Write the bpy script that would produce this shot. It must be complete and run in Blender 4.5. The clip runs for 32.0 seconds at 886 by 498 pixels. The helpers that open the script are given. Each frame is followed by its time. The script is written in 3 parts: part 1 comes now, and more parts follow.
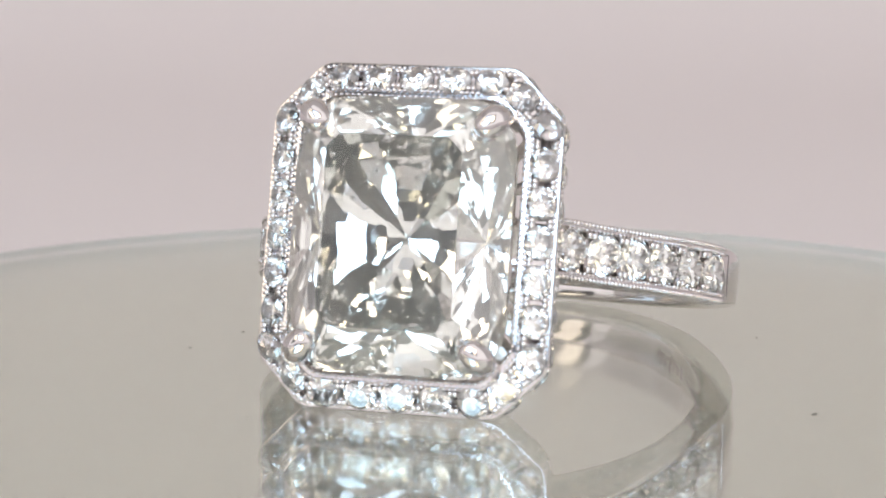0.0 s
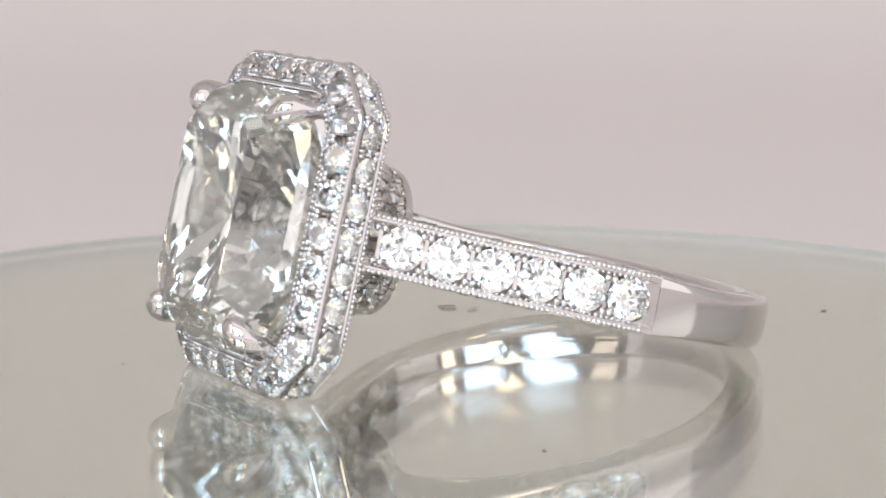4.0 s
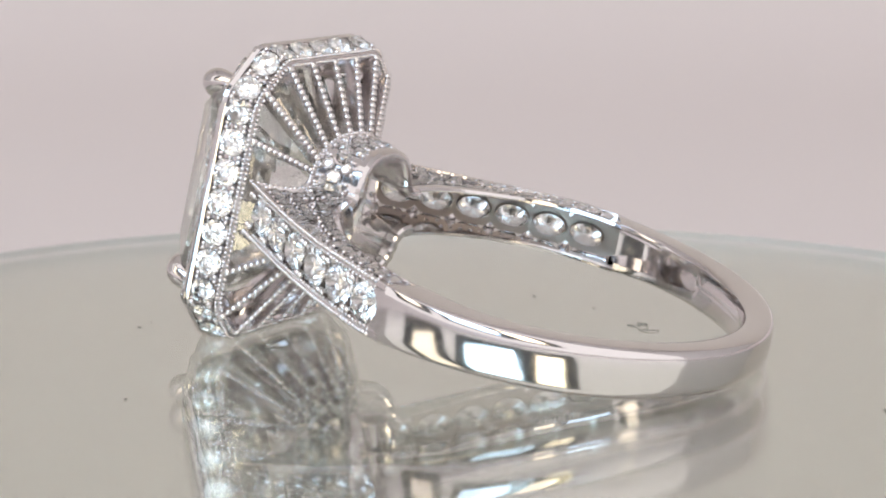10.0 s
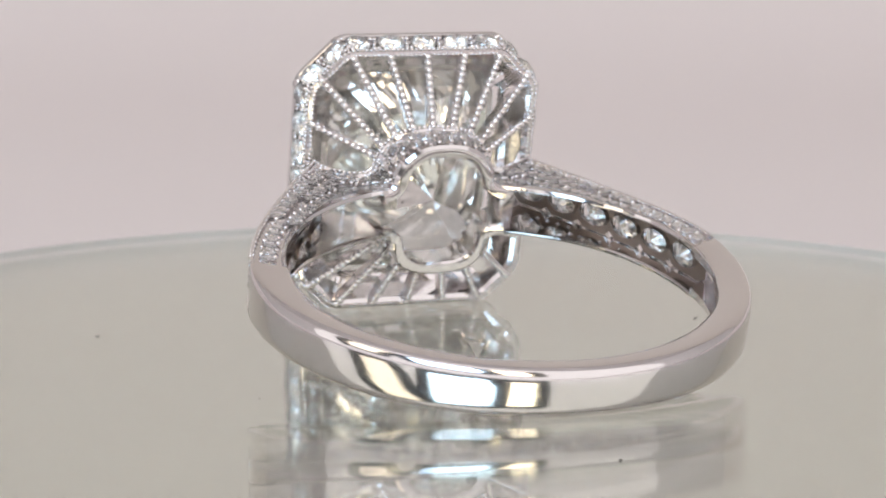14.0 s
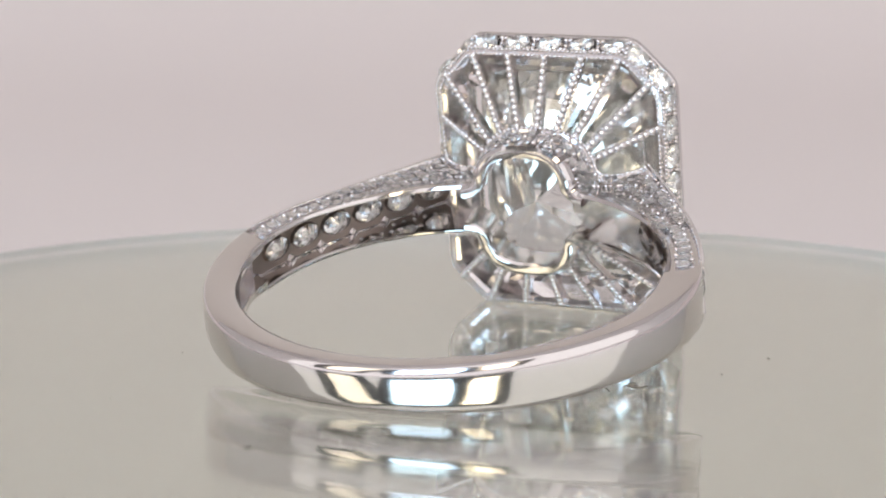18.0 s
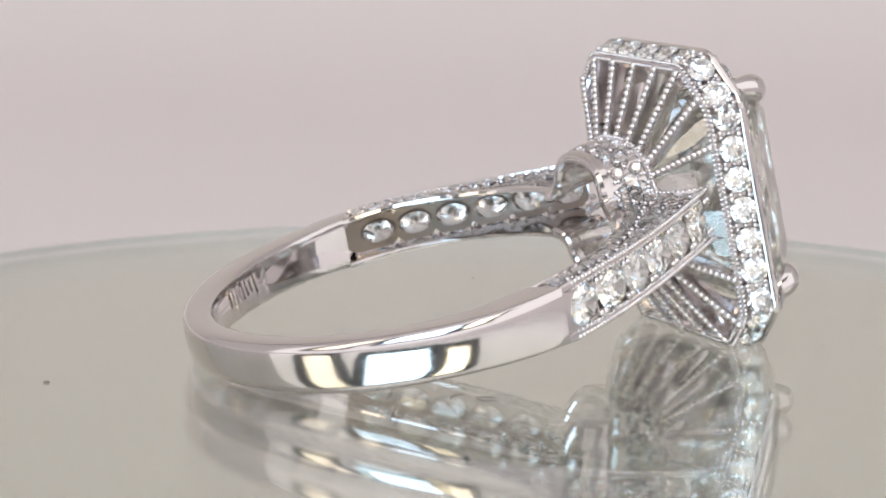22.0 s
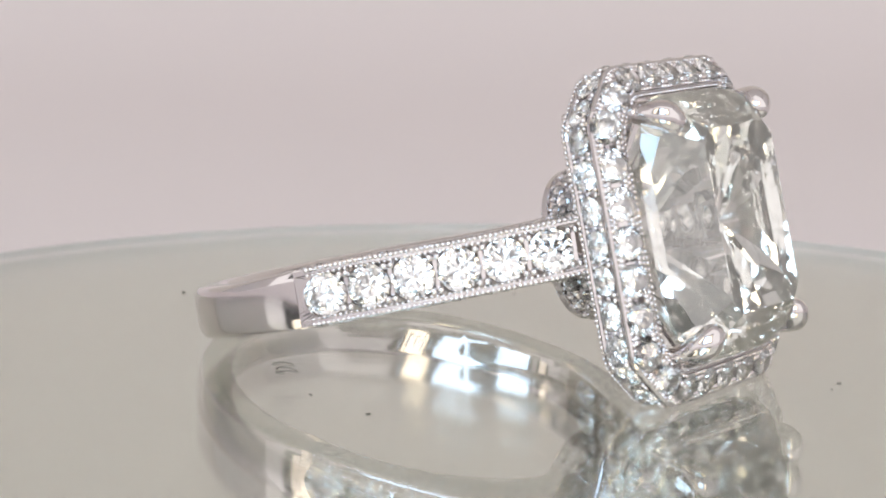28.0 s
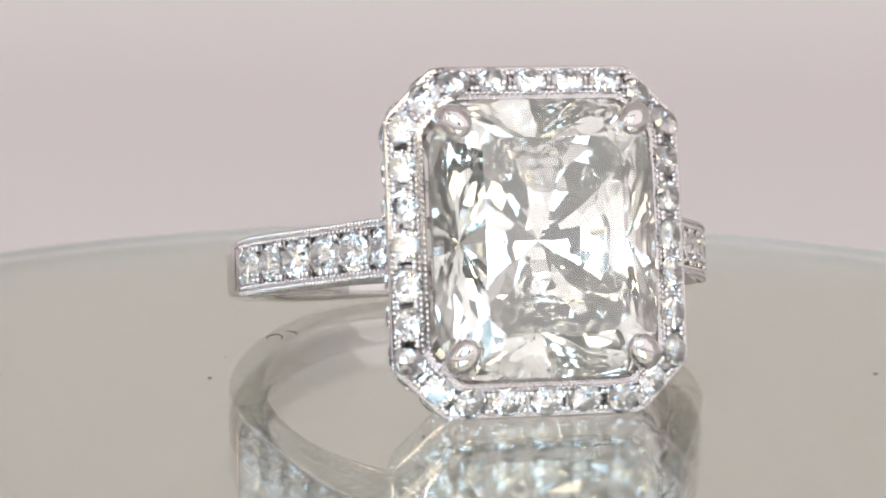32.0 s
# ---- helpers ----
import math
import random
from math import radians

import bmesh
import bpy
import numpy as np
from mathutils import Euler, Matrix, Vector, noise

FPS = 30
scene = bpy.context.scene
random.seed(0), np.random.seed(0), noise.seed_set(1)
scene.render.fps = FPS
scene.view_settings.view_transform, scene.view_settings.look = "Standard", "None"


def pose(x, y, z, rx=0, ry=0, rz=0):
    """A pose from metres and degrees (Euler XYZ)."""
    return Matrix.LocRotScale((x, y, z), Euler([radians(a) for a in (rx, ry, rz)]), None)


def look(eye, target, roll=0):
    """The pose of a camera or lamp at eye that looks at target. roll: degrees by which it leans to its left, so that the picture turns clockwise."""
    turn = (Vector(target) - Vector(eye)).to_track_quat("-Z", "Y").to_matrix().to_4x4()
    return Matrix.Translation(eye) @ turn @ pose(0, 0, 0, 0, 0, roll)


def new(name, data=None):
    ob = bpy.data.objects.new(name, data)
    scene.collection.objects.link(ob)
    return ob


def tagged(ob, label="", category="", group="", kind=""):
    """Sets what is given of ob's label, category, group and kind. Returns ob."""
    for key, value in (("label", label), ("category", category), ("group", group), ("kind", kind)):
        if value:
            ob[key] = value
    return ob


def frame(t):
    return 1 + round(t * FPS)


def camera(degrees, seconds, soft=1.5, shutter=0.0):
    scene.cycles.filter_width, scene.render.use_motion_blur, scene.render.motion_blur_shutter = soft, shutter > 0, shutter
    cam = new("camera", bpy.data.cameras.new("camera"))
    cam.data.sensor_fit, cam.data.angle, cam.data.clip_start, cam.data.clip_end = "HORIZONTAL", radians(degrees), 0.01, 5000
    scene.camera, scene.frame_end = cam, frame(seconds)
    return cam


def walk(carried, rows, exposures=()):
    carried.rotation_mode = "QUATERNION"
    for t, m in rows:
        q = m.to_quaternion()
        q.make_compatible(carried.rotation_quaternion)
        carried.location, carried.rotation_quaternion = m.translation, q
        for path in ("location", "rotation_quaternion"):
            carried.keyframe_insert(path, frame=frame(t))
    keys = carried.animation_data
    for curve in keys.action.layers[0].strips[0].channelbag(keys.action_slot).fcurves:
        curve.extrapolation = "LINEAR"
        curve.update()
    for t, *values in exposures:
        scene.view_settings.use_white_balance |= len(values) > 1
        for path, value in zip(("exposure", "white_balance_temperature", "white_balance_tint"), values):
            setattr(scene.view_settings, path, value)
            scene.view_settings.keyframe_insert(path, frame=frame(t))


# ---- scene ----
cam = camera(22.62, 32.0, soft=1.75)
EYE = pose(0, -0.0900, 0.01976, 0, 0, 0.957) @ pose(0, 0, 0, 90 - 9.79, 0, 0) @ pose(0, 0, 0, 0, 0, 0.464)
cam.data.dof.use_dof, cam.data.dof.focus_distance, cam.data.dof.aperture_fstop = True, 0.088, 145
scene.cycles.max_bounces, scene.cycles.transmission_bounces, scene.cycles.glossy_bounces = 32, 32, 12
walk(cam, [(0.0, EYE), (32.0, EYE)], [(0.0, 0.48), (32.0, 0.48)])

TURN_START, TURN_RATE = -15.90, -10.40


def turn_rows():
    return [(float(t), pose(0, 0, 0, 0, 0, TURN_START + TURN_RATE * t)) for t in range(33)]


MM = 0.001

# ---- light ----
world = bpy.data.worlds.new("studio")
scene.world = world
world.use_nodes = True
world.node_tree.nodes["Background"].inputs["Color"].default_value = (1.0, 0.955, 0.95, 1)
world.node_tree.nodes["Background"].inputs["Strength"].default_value = 0.90


def area_lamp(name, label, eye, target, w, h, watts, colour):
    data = bpy.data.lights.new(name, "AREA")
    data.shape, data.size, data.size_y, data.energy, data.color = "RECTANGLE", w, h, watts, colour
    ob = new(name, data)
    ob.matrix_world = look(eye, target)
    return tagged(ob, label, "lamp", kind="structure")


def polar(azimuth, elevation, d):
    """A place seen from the turntable: azimuth from the camera's side, to the left negative."""
    a, e = radians(azimuth), radians(elevation)
    return (d * math.sin(a) * math.cos(e), -d * math.cos(a) * math.cos(e), d * math.sin(e))


LAMPS = [
    area_lamp("led_panel", "large bluish white studio light panel", polar(-15.5, 34, 1.0), (0, 0, 0), 0.46, 0.66, 4.4, (0.56, 0.78, 1.0)),
    area_lamp("led_panel", "narrow cream white studio light panel", polar(-52.5, 32, 1.0), (0, 0, 0), 0.22, 0.72, 0.95, (1.0, 0.88, 0.72)),
    area_lamp("warm_lamp", "narrow warm white studio lamp", polar(13, 34, 1.0), (0, 0, 0), 0.19, 0.60, 1.45, (1.0, 0.86, 0.64)),
]


# ---- materials ----
def material(name):
    m = bpy.data.materials.new(name)
    m.use_nodes = True
    n, l = m.node_tree.nodes, m.node_tree.links
    return m, n, l, n["Principled BSDF"]


def metal_material():
    m, n, l, p = material("white_gold")
    p.inputs["Base Color"].default_value = (0.715, 0.68, 0.68, 1)
    p.inputs["Metallic"].default_value = 1.0
    tex = n.new("ShaderNodeTexCoord")
    fine, broad, ramp, bump = n.new("ShaderNodeTexNoise"), n.new("ShaderNodeTexNoise"), n.new("ShaderNodeMapRange"), n.new("ShaderNodeBump")
    fine.inputs["Scale"].default_value, fine.inputs["Detail"].default_value = 4000, 3
    broad.inputs["Scale"].default_value, broad.inputs["Detail"].default_value = 450, 2
    l.new(tex.outputs["Object"], fine.inputs["Vector"])
    l.new(tex.outputs["Object"], broad.inputs["Vector"])
    ramp.inputs["To Min"].default_value, ramp.inputs["To Max"].default_value = 0.06, 0.13
    l.new(fine.outputs["Fac"], ramp.inputs["Value"])
    l.new(ramp.outputs["Result"], p.inputs["Roughness"])
    bump.inputs["Strength"].default_value, bump.inputs["Distance"].default_value = 0.25, 0.00003
    l.new(broad.outputs["Fac"], bump.inputs["Height"])
    l.new(bump.outputs["Normal"], p.inputs["Normal"])
    return m


def diamond_material(name, colour, haze):
    """A cut stone; haze is the share of light that its inclusions scatter."""
    m, n, l, p = material(name)
    p.inputs["Base Color"].default_value = (0.93, 0.90, 0.83, 1)
    p.inputs["Roughness"].default_value = 0.6
    g, mix = n.new("ShaderNodeBsdfGlass"), n.new("ShaderNodeMixShader")
    g.inputs["Color"].default_value = colour + (1,)
    g.inputs["IOR"].default_value, g.inputs["Roughness"].default_value = 2.417, 0.0
    mix.inputs["Fac"].default_value = haze
    l.new(g.outputs["BSDF"], mix.inputs[1])
    l.new(p.outputs["BSDF"], mix.inputs[2])
    l.new(mix.outputs["Shader"], n["Material Output"].inputs["Surface"])
    return m


def glass_material(name):
    m, n, l, p = material(name)
    p.inputs["Base Color"].default_value = (0.985, 0.988, 0.98, 1)
    p.inputs["Transmission Weight"].default_value = 1.0
    p.inputs["IOR"].default_value = 1.52
    p.inputs["Roughness"].default_value = 0.0
    return m


def plain_material(name, colour, rough):
    m, n, l, p = material(name)
    p.inputs["Base Color"].default_value = colour
    p.inputs["Roughness"].default_value = rough
    return m


ROOM = plain_material("painted_wall", (0.80, 0.785, 0.79, 1), 0.7)
TOP = plain_material("table_top", (0.82, 0.79, 0.78, 1), 0.8)
BACK = plain_material("grey_painted_wall", (0.72, 0.67, 0.615, 1), 0.8)
GOLD = metal_material()
# gold behind the stones: the channel's shade is put into this dark colour
SHADED_GOLD = plain_material("shaded_gold", (0.27, 0.23, 0.205, 1), 0.3)
SHADED_GOLD.node_tree.nodes["Principled BSDF"].inputs["Metallic"].default_value = 1.0
DUST = plain_material("dust_fibre", (0.16, 0.145, 0.125, 1), 0.9)
STONE = diamond_material("large_diamond", (1.0, 0.999, 0.988), 0.06)
HOUSING = plain_material("black_housing", (0.07, 0.07, 0.075, 1), 0.6)
GEM = diamond_material("small_diamond", (1.0, 1.0, 1.0), 0.03)
TABLE = plain_material("turntable_base", (0.69, 0.705, 0.648, 1), 0.004)
TABLE.node_tree.nodes["Principled BSDF"].inputs["Metallic"].default_value = 0.93
GLASS = glass_material("clear_glass")
WALL = plain_material("backdrop_paper", (0.67, 0.595, 0.582, 1), 0.8)


# ---- mesh helpers ----
def link_mesh(name, bm, mat, parent=None, label="", smooth=False):
    me = bpy.data.meshes.new(name)
    bm.to_mesh(me)
    bm.free()
    me.materials.append(mat)
    if smooth:
        for f in me.polygons:
            f.use_smooth = True
        me.set_sharp_from_angle(angle=radians(32))
    ob = new(name, me)
    if parent is not None:
        ob.parent = parent
    if label:
        tagged(ob, label)
    return ob


def part(name, bm, mat, parent, label="", smooth=False):
    return link_mesh(name, bm, mat, parent, label, smooth)


def octagon(hw, hh, cx, cz):
    """Corners of a cut-cornered rectangle in x, z, counter-clockwise seen from the face."""
    return [(cx, hh), (-cx, hh), (-hw, cz), (-hw, -cz), (-cx, -hh), (cx, -hh), (hw, -cz), (hw, cz)]


def ring_of(bm, pts, y):
    return [bm.verts.new((x * MM, y * MM, z * MM)) for x, z in pts]


def bridge(bm, a, b):
    for i in range(len(a)):
        j = (i + 1) % len(a)
        bm.faces.new((a[i], a[j], b[j], b[i]))


def loops_solid(loops):
    """A closed tube of loops (list of (points, y)), first joined to last."""
    bm = bmesh.new()
    rs = [ring_of(bm, p, y) for p, y in loops]
    for i in range(len(rs)):
        bridge(bm, rs[i], rs[(i + 1) % len(rs)])
    bmesh.ops.recalc_face_normals(bm, faces=bm.faces)
    return bm


# ---- turntable and backdrop ----
def disc(radius, z0, z1, edge, n=160):
    bm = bmesh.new()
    prof = [(radius - edge + edge * math.sin(radians(a)), z1 - edge + edge * math.cos(radians(a))) for a in range(0, 91, 15)] + [(radius, z0)]
    rs = [[bm.verts.new((r * math.cos(2 * math.pi * i / n), r * math.sin(2 * math.pi * i / n), z)) for i in range(n)] for r, z in prof]
    for a, b in zip(rs, rs[1:]):
        bridge(bm, a, b)
    bm.faces.new(rs[0])
    bm.faces.new(rs[-1][::-1])
    bmesh.ops.recalc_face_normals(bm, faces=bm.faces)
    return bm


turntable = tagged(new("turntable"), "round pale grey glass-topped display turntable", "turntable")
glass = part("glass_top", disc(0.0331, -0.0027, 0.0, 0.00012), GLASS, turntable, "clear polished glass plate")
RIM = plain_material("painted_glass_edge", (0.36, 0.35, 0.33, 1), 0.6)
glass.data.materials.append(RIM)
for f in glass.data.polygons:
    f.material_index = 0 if abs(f.normal.z) > 0.99 else 1
glass.visible_shadow = False
part("base", disc(0.03305, -0.012, -0.0028, 0.0003), TABLE, turntable, "grey-green mirrored disc under the glass")

bm = bmesh.new()
prof = [(-0.6, -0.012), (0.20, -0.012), (0.28, 0.0), (0.305, 0.02), (0.315, 0.034)]
rows = [[bm.verts.new((x, y, z)) for x in (-0.8, 0.8)] for y, z in prof]
for a, b in zip(rows, rows[1:]):
    bm.faces.new((a[0], a[1], b[1], b[0]))
tagged(link_mesh("backdrop", bm, WALL, smooth=True), "seamless pale pinkish white paper backdrop sweep", "backdrop", kind="structure")

def slab(name, x0, x1, y0, y1, z0, z1, mat, label):
    bm = bmesh.new()
    bmesh.ops.create_cube(bm, size=1.0, matrix=Matrix.Translation(((x0 + x1) / 2, (y0 + y1) / 2, (z0 + z1) / 2)) @ Matrix.Diagonal((x1 - x0, y1 - y0, z1 - z0, 1)))
    return tagged(link_mesh(name, bm, mat), label, "room", kind="structure")


slab("wall_left", -1.62, -1.5, -0.35, 1.2, -0.016, 1.7, ROOM, "pale grey painted wall of the photo room")
slab("wall_right", 1.5, 1.62, -0.35, 1.2, -0.016, 1.7, ROOM, "pale grey painted wall of the photo room")
slab("wall_back", -1.5, 1.5, 1.08, 1.2, -0.016, 1.7, BACK, "grey painted wall behind the paper sweep")
slab("ceiling", -1.62, 1.62, -0.35, 1.2, 1.7, 1.8, ROOM, "pale grey painted ceiling")
slab("floor", -1.62, 1.62, -2.0, 1.2, -0.116, -0.016, TOP, "pale grey studio table top under the paper")

# black housings round the lamps
for lamp in LAMPS:
    bm = bmesh.new()
    w, h, rim, deep = lamp.data.size / 2, lamp.data.size_y / 2, 0.10, 0.05
    loops = []
    for e, z in ((0.002, 0.012), (0.002, -0.012), (rim, -0.012), (rim, deep)):
        loops.append([bm.verts.new((x * (w + e), y * (h + e), z)) for x, y in ((1, 1), (-1, 1), (-1, -1), (1, -1))])
    for a, b in zip(loops, loops[1:]):
        bridge(bm, a, b)
    bm.faces.new(loops[0])
    bm.faces.new(loops[-1][::-1])
    bmesh.ops.recalc_face_normals(bm, faces=bm.faces)
    housing = tagged(link_mesh("lamp_housing", bm, HOUSING), "black housing round a studio light panel", "lamp", kind="structure")
    housing.matrix_world = lamp.matrix_world.copy()

# ---- ring ----
ring = tagged(new("ring"), "white gold engagement ring with a radiant-cut diamond in a pave halo", "ring")
HEAD = pose(0.15 * MM, -9.98 * MM, 6.26 * MM, 0, 0, 1.3) @ pose(0, 0, 0, -13.8, 0, 0)
RO, YC = 10.40, 12.15  # outside of the band
RI, RIY, YI = 8.68, 8.1, 12.9  # finger hole
BAND = pose(0.03 * MM, 1.88 * MM, 2.89 * MM, 0, 0, 1.3) @ pose(0, 0, 0, -11.6, 0, 0) @ pose(0, -YC * MM, 0)
SHANK = HEAD.inverted() @ BAND


def seat(ob, m=None):
    """Places a part built in head space (face towards -y)."""
    ob.matrix_basis = HEAD @ (m if m is not None else Matrix())
    return ob


def axes(at, normal, along):
    """A pose at a place in millimetres: z along the normal, x near the given way."""
    z = Vector(normal).normalized()
    x = Vector(along)
    x = (x - z * x.dot(z)).normalized()
    y = z.cross(x)
    m = Matrix((x, y, z)).transposed().to_4x4()
    m.translation = Vector(at) * MM
    return m


def oct_in(d):
    """The halo's outline, d millimetres inside its front edge."""
    return octagon(5.58 - d, 6.46 - d, 3.74 - 0.414 * d, 4.58 - 0.414 * d)


def softened(pts, r):
    """A polygon with each corner worn round over r millimetres to either side."""
    pts, out = [Vector(p) for p in pts], []
    for i, p in enumerate(pts):
        a, b = pts[i - 1], pts[(i + 1) % len(pts)]
        a, b = p + (a - p).normalized() * r, p + (b - p).normalized() * r
        out += [tuple(a * (1 - t) ** 2 + p * 2 * t * (1 - t) + b * t * t) for t in (0.0, 0.33, 0.67, 1.0)]
    return out


# a bead and a brilliant, unit size, reused everywhere
def bead_arrays():
    bm = bmesh.new()
    bmesh.ops.create_icosphere(bm, subdivisions=2, radius=1.0)
    v = np.array([p.co[:] for p in bm.verts])
    f = np.array([[p.index for p in q.verts] for q in bm.faces])
    bm.free()
    return v, f


BEAD_V, BEAD_F = bead_arrays()


def beads(name, spots, parent, mat, m=None, label=""):
    """Many small round grains joined into one part. spots: (x, y, z, radius) in millimetres."""
    spots = np.array(spots)
    v = (spots[:, None, :3] + spots[:, None, 3:] * BEAD_V[None]).reshape(-1, 3) * MM
    f = (BEAD_F[None] + np.arange(len(spots))[:, None, None] * len(BEAD_V)).reshape(-1, 3)
    me = bpy.data.meshes.new(name)
    me.from_pydata(v.tolist(), [], f.tolist())
    me.materials.append(mat)
    for p in me.polygons:
        p.use_smooth = True
    ob = tagged(new(name, me), label, kind="stuff")
    ob.parent = parent
    return seat(ob, m)


def brilliant():
    """A round brilliant of diameter 1 mm, table towards +z, girdle at z = 0."""
    bm = bmesh.new()
    def circle(n, r, z, turn=0.0):
        for i in range(n):
            a = 2 * math.pi * (i + turn) / n
            bm.verts.new((r * math.cos(a) * MM, r * math.sin(a) * MM, z * MM))
    circle(8, 0.29, 0.165)
    circle(8, 0.405, 0.095, 0.5)
    circle(16, 0.5, 0.012)
    circle(16, 0.5, -0.012)
    circle(8, 0.24, -0.235, 0.5)
    circle(1, 0.0, -0.43)
    bmesh.ops.convex_hull(bm, input=bm.verts)
    bmesh.ops.dissolve_limit(bm, angle_limit=0.02, verts=bm.verts, edges=bm.edges)
    bmesh.ops.recalc_face_normals(bm, faces=bm.faces)
    me = bpy.data.meshes.new("brilliant")
    bm.to_mesh(me)
    bm.free()
    me.materials.append(GEM)
    return me


BRILLIANT = brilliant()


def gem(name, m, size, parent, frame_pose=None):
    ob = new(name, BRILLIANT)
    ob.parent = parent
    ob.matrix_basis = parent.matrix_basis.inverted() @ HEAD @ (frame_pose if frame_pose is not None else Matrix()) @ m @ pose(0, 0, 0, 0, 0, random.uniform(0, 360)) @ pose(0, 0, 0, random.uniform(-5, 5), random.uniform(-5, 5)) @ Matrix.Diagonal((size, size, size, 1))
    return ob


def along_loop(pts, n, start=0.0):
    """n places at equal steps round a closed polygon, each with the way along it."""
    pts = [Vector(p) for p in pts]
    lens = [(pts[(i + 1) % len(pts)] - pts[i]).length for i in range(len(pts))]
    total, out = sum(lens), []
    for k in range(n):
        s = (k + start) / n * total % total
        for i, l in enumerate(lens):
            if s <= l:
                w = (pts[(i + 1) % len(pts)] - pts[i]).normalized()
                out.append((pts[i] + w * s, w))
                break
            s -= l
    return out


# ---- halo ----
def side_d(y):
    return 0.03 + 0.22 * y


RISE = -0.50  # the halo's front slopes up to its inner rim


def front_y(d):
    return RISE * min(1, max(0, (d - 0.15) / 0.83))


def rails():
    """The halo's metal: the front corner rail, and the inner wall with the inner and the back rail."""
    bm = bmesh.new()
    for prof in (((0.015, 0.07), (0.0, 0.0), (0.05, -0.07), (0.20, -0.09), (0.24, -0.05), (0.22, 0.10), (0.17, 0.19), (0.08, 0.19), (0.04, 0.14)),
                 ((0.99, RISE + 0.07), (1.01, RISE - 0.03), (1.28, RISE - 0.07), (1.36, RISE + 0.02), (1.40, 0.02), (1.45, 0.22), (1.60, 0.55), (1.50, 0.62), (1.24, 0.75), (0.76, 1.36), (0.55, 1.48), (0.36, 1.44), (0.33, 1.36), (0.37, 1.28), (0.74, 1.24), (0.86, 0.62))):
        rs = [ring_of(bm, softened(oct_in(d), 0.42), y) for d, y in prof]
        for i in range(len(rs)):
            bridge(bm, rs[i], rs[(i + 1) % len(rs)])
    return bm


def web(bm, at, way, prof, half):
    """A thin wall across the halo between two stones."""
    inward = Vector((-way.y, way.x)).normalized()
    if inward.dot(at) > 0:
        inward = -inward
    sides = []
    for s in (-half, half):
        sides.append([bm.verts.new((((at + inward * d + way * s).x) * MM, y * MM, ((at + inward * d + way * s).y) * MM)) for d, y in prof])
    bm.faces.new(sides[0])
    bm.faces.new(sides[1][::-1])
    bridge(bm, sides[0], sides[1])


halo_bm = rails()
N_FRONT = 28
front_mid = along_loop(oct_in(0.58), N_FRONT, 0.5)
for at, way in along_loop(oct_in(0.0), N_FRONT, 0.0):
    web(halo_bm, at, way, ((0.15, -0.02), (0.58, front_y(0.58) + 0.03), (1.0, RISE + 0.02), (0.90, 0.3), (0.5, 0.45)), 0.17)
WALL_SPOTS = []
corners = [Vector(p) for p in oct_in(0.0)]
for i in range(8):
    a, b = corners[i], corners[(i + 1) % 8]
    n = (5, 2, 7, 2)[i % 4]
    w = (b - a).normalized()
    for k in range(n):
        WALL_SPOTS.append((a.lerp(b, (k + 0.5) / n), w))
    for k in range(n + 1):
        if 0 < k < n:
            web(halo_bm, a.lerp(b, k / n), w, ((0.22, 0.22), (0.46, 1.28), (0.72, 1.22), (0.60, 0.55)), 0.10)
bmesh.ops.recalc_face_normals(halo_bm, faces=halo_bm.faces)
halo_frame = seat(part("halo_frame", halo_bm, GOLD, ring, "white gold halo frame with beaded edges"))

for at, way in front_mid:
    inward = Vector((-way.y, way.x))
    inward = -inward if inward.dot(at) > 0 else inward
    gem("halo_diamond", axes((at.x, front_y(0.58) - 0.06, at.y), (-inward.x * 0.56, -0.83, -inward.y * 0.56), (way.x, 0, way.y)), 1.28, halo_frame)
for at, way in WALL_SPOTS:
    inward = Vector((-way.y, way.x))
    inward = -inward if inward.dot(at) > 0 else inward
    p = at + inward * side_d(0.74)
    gem("edge_diamond", axes((p.x, 0.74, p.y), (-inward.x, 0.26, -inward.y), (way.x, 0, way.y)), 1.14, halo_frame)


def loop_beads(d, y, n, r):
    return [(p.x, y, p.y, r) for p, w in along_loop(softened(oct_in(d), 0.42), n)]


beads("milgrain_edge", loop_beads(0.16, -0.10, 200, 0.086) + loop_beads(1.06, RISE - 0.07, 170, 0.092) + loop_beads(1.28, RISE - 0.09, 158, 0.085), ring, GOLD)
beads("milgrain_edge", loop_beads(0.30, 1.42, 204, 0.09) + loop_beads(0.52, 1.50, 190, 0.09), ring, GOLD)
grains = []
for at, way in along_loop(oct_in(0.58), N_FRONT, 0.0):
    inward = Vector((-way.y, way.x))
    inward = -inward if inward.dot(at) > 0 else inward
    for d in (-0.30, 0.30):
        for s in (-0.09, 0.09):
            p = at + inward * d + way * s
            grains.append((p.x, front_y(0.58 + d) - 0.07, p.y, 0.135))
for i in range(8):
    a, b = corners[i], corners[(i + 1) % 8]
    n = (5, 2, 7, 2)[i % 4]
    w = (b - a).normalized()
    inward = Vector((-w.y, w.x))
    inward = -inward if inward.dot(a) > 0 else inward
    for k in range(n + 1):
        for y, e in ((0.36, -0.10), (0.36, 0.10), (0.72, 0.0), (1.12, -0.10), (1.12, 0.10)):
            p = a.lerp(b, min(max(k / n, 0.04), 0.96)) + w * e + inward * (side_d(y) + (0.05 if e else 0.12))
            grains.append((p.x, y, p.y, random.uniform(0.105, 0.135)))
beads("setting_grain", grains, ring, GOLD)


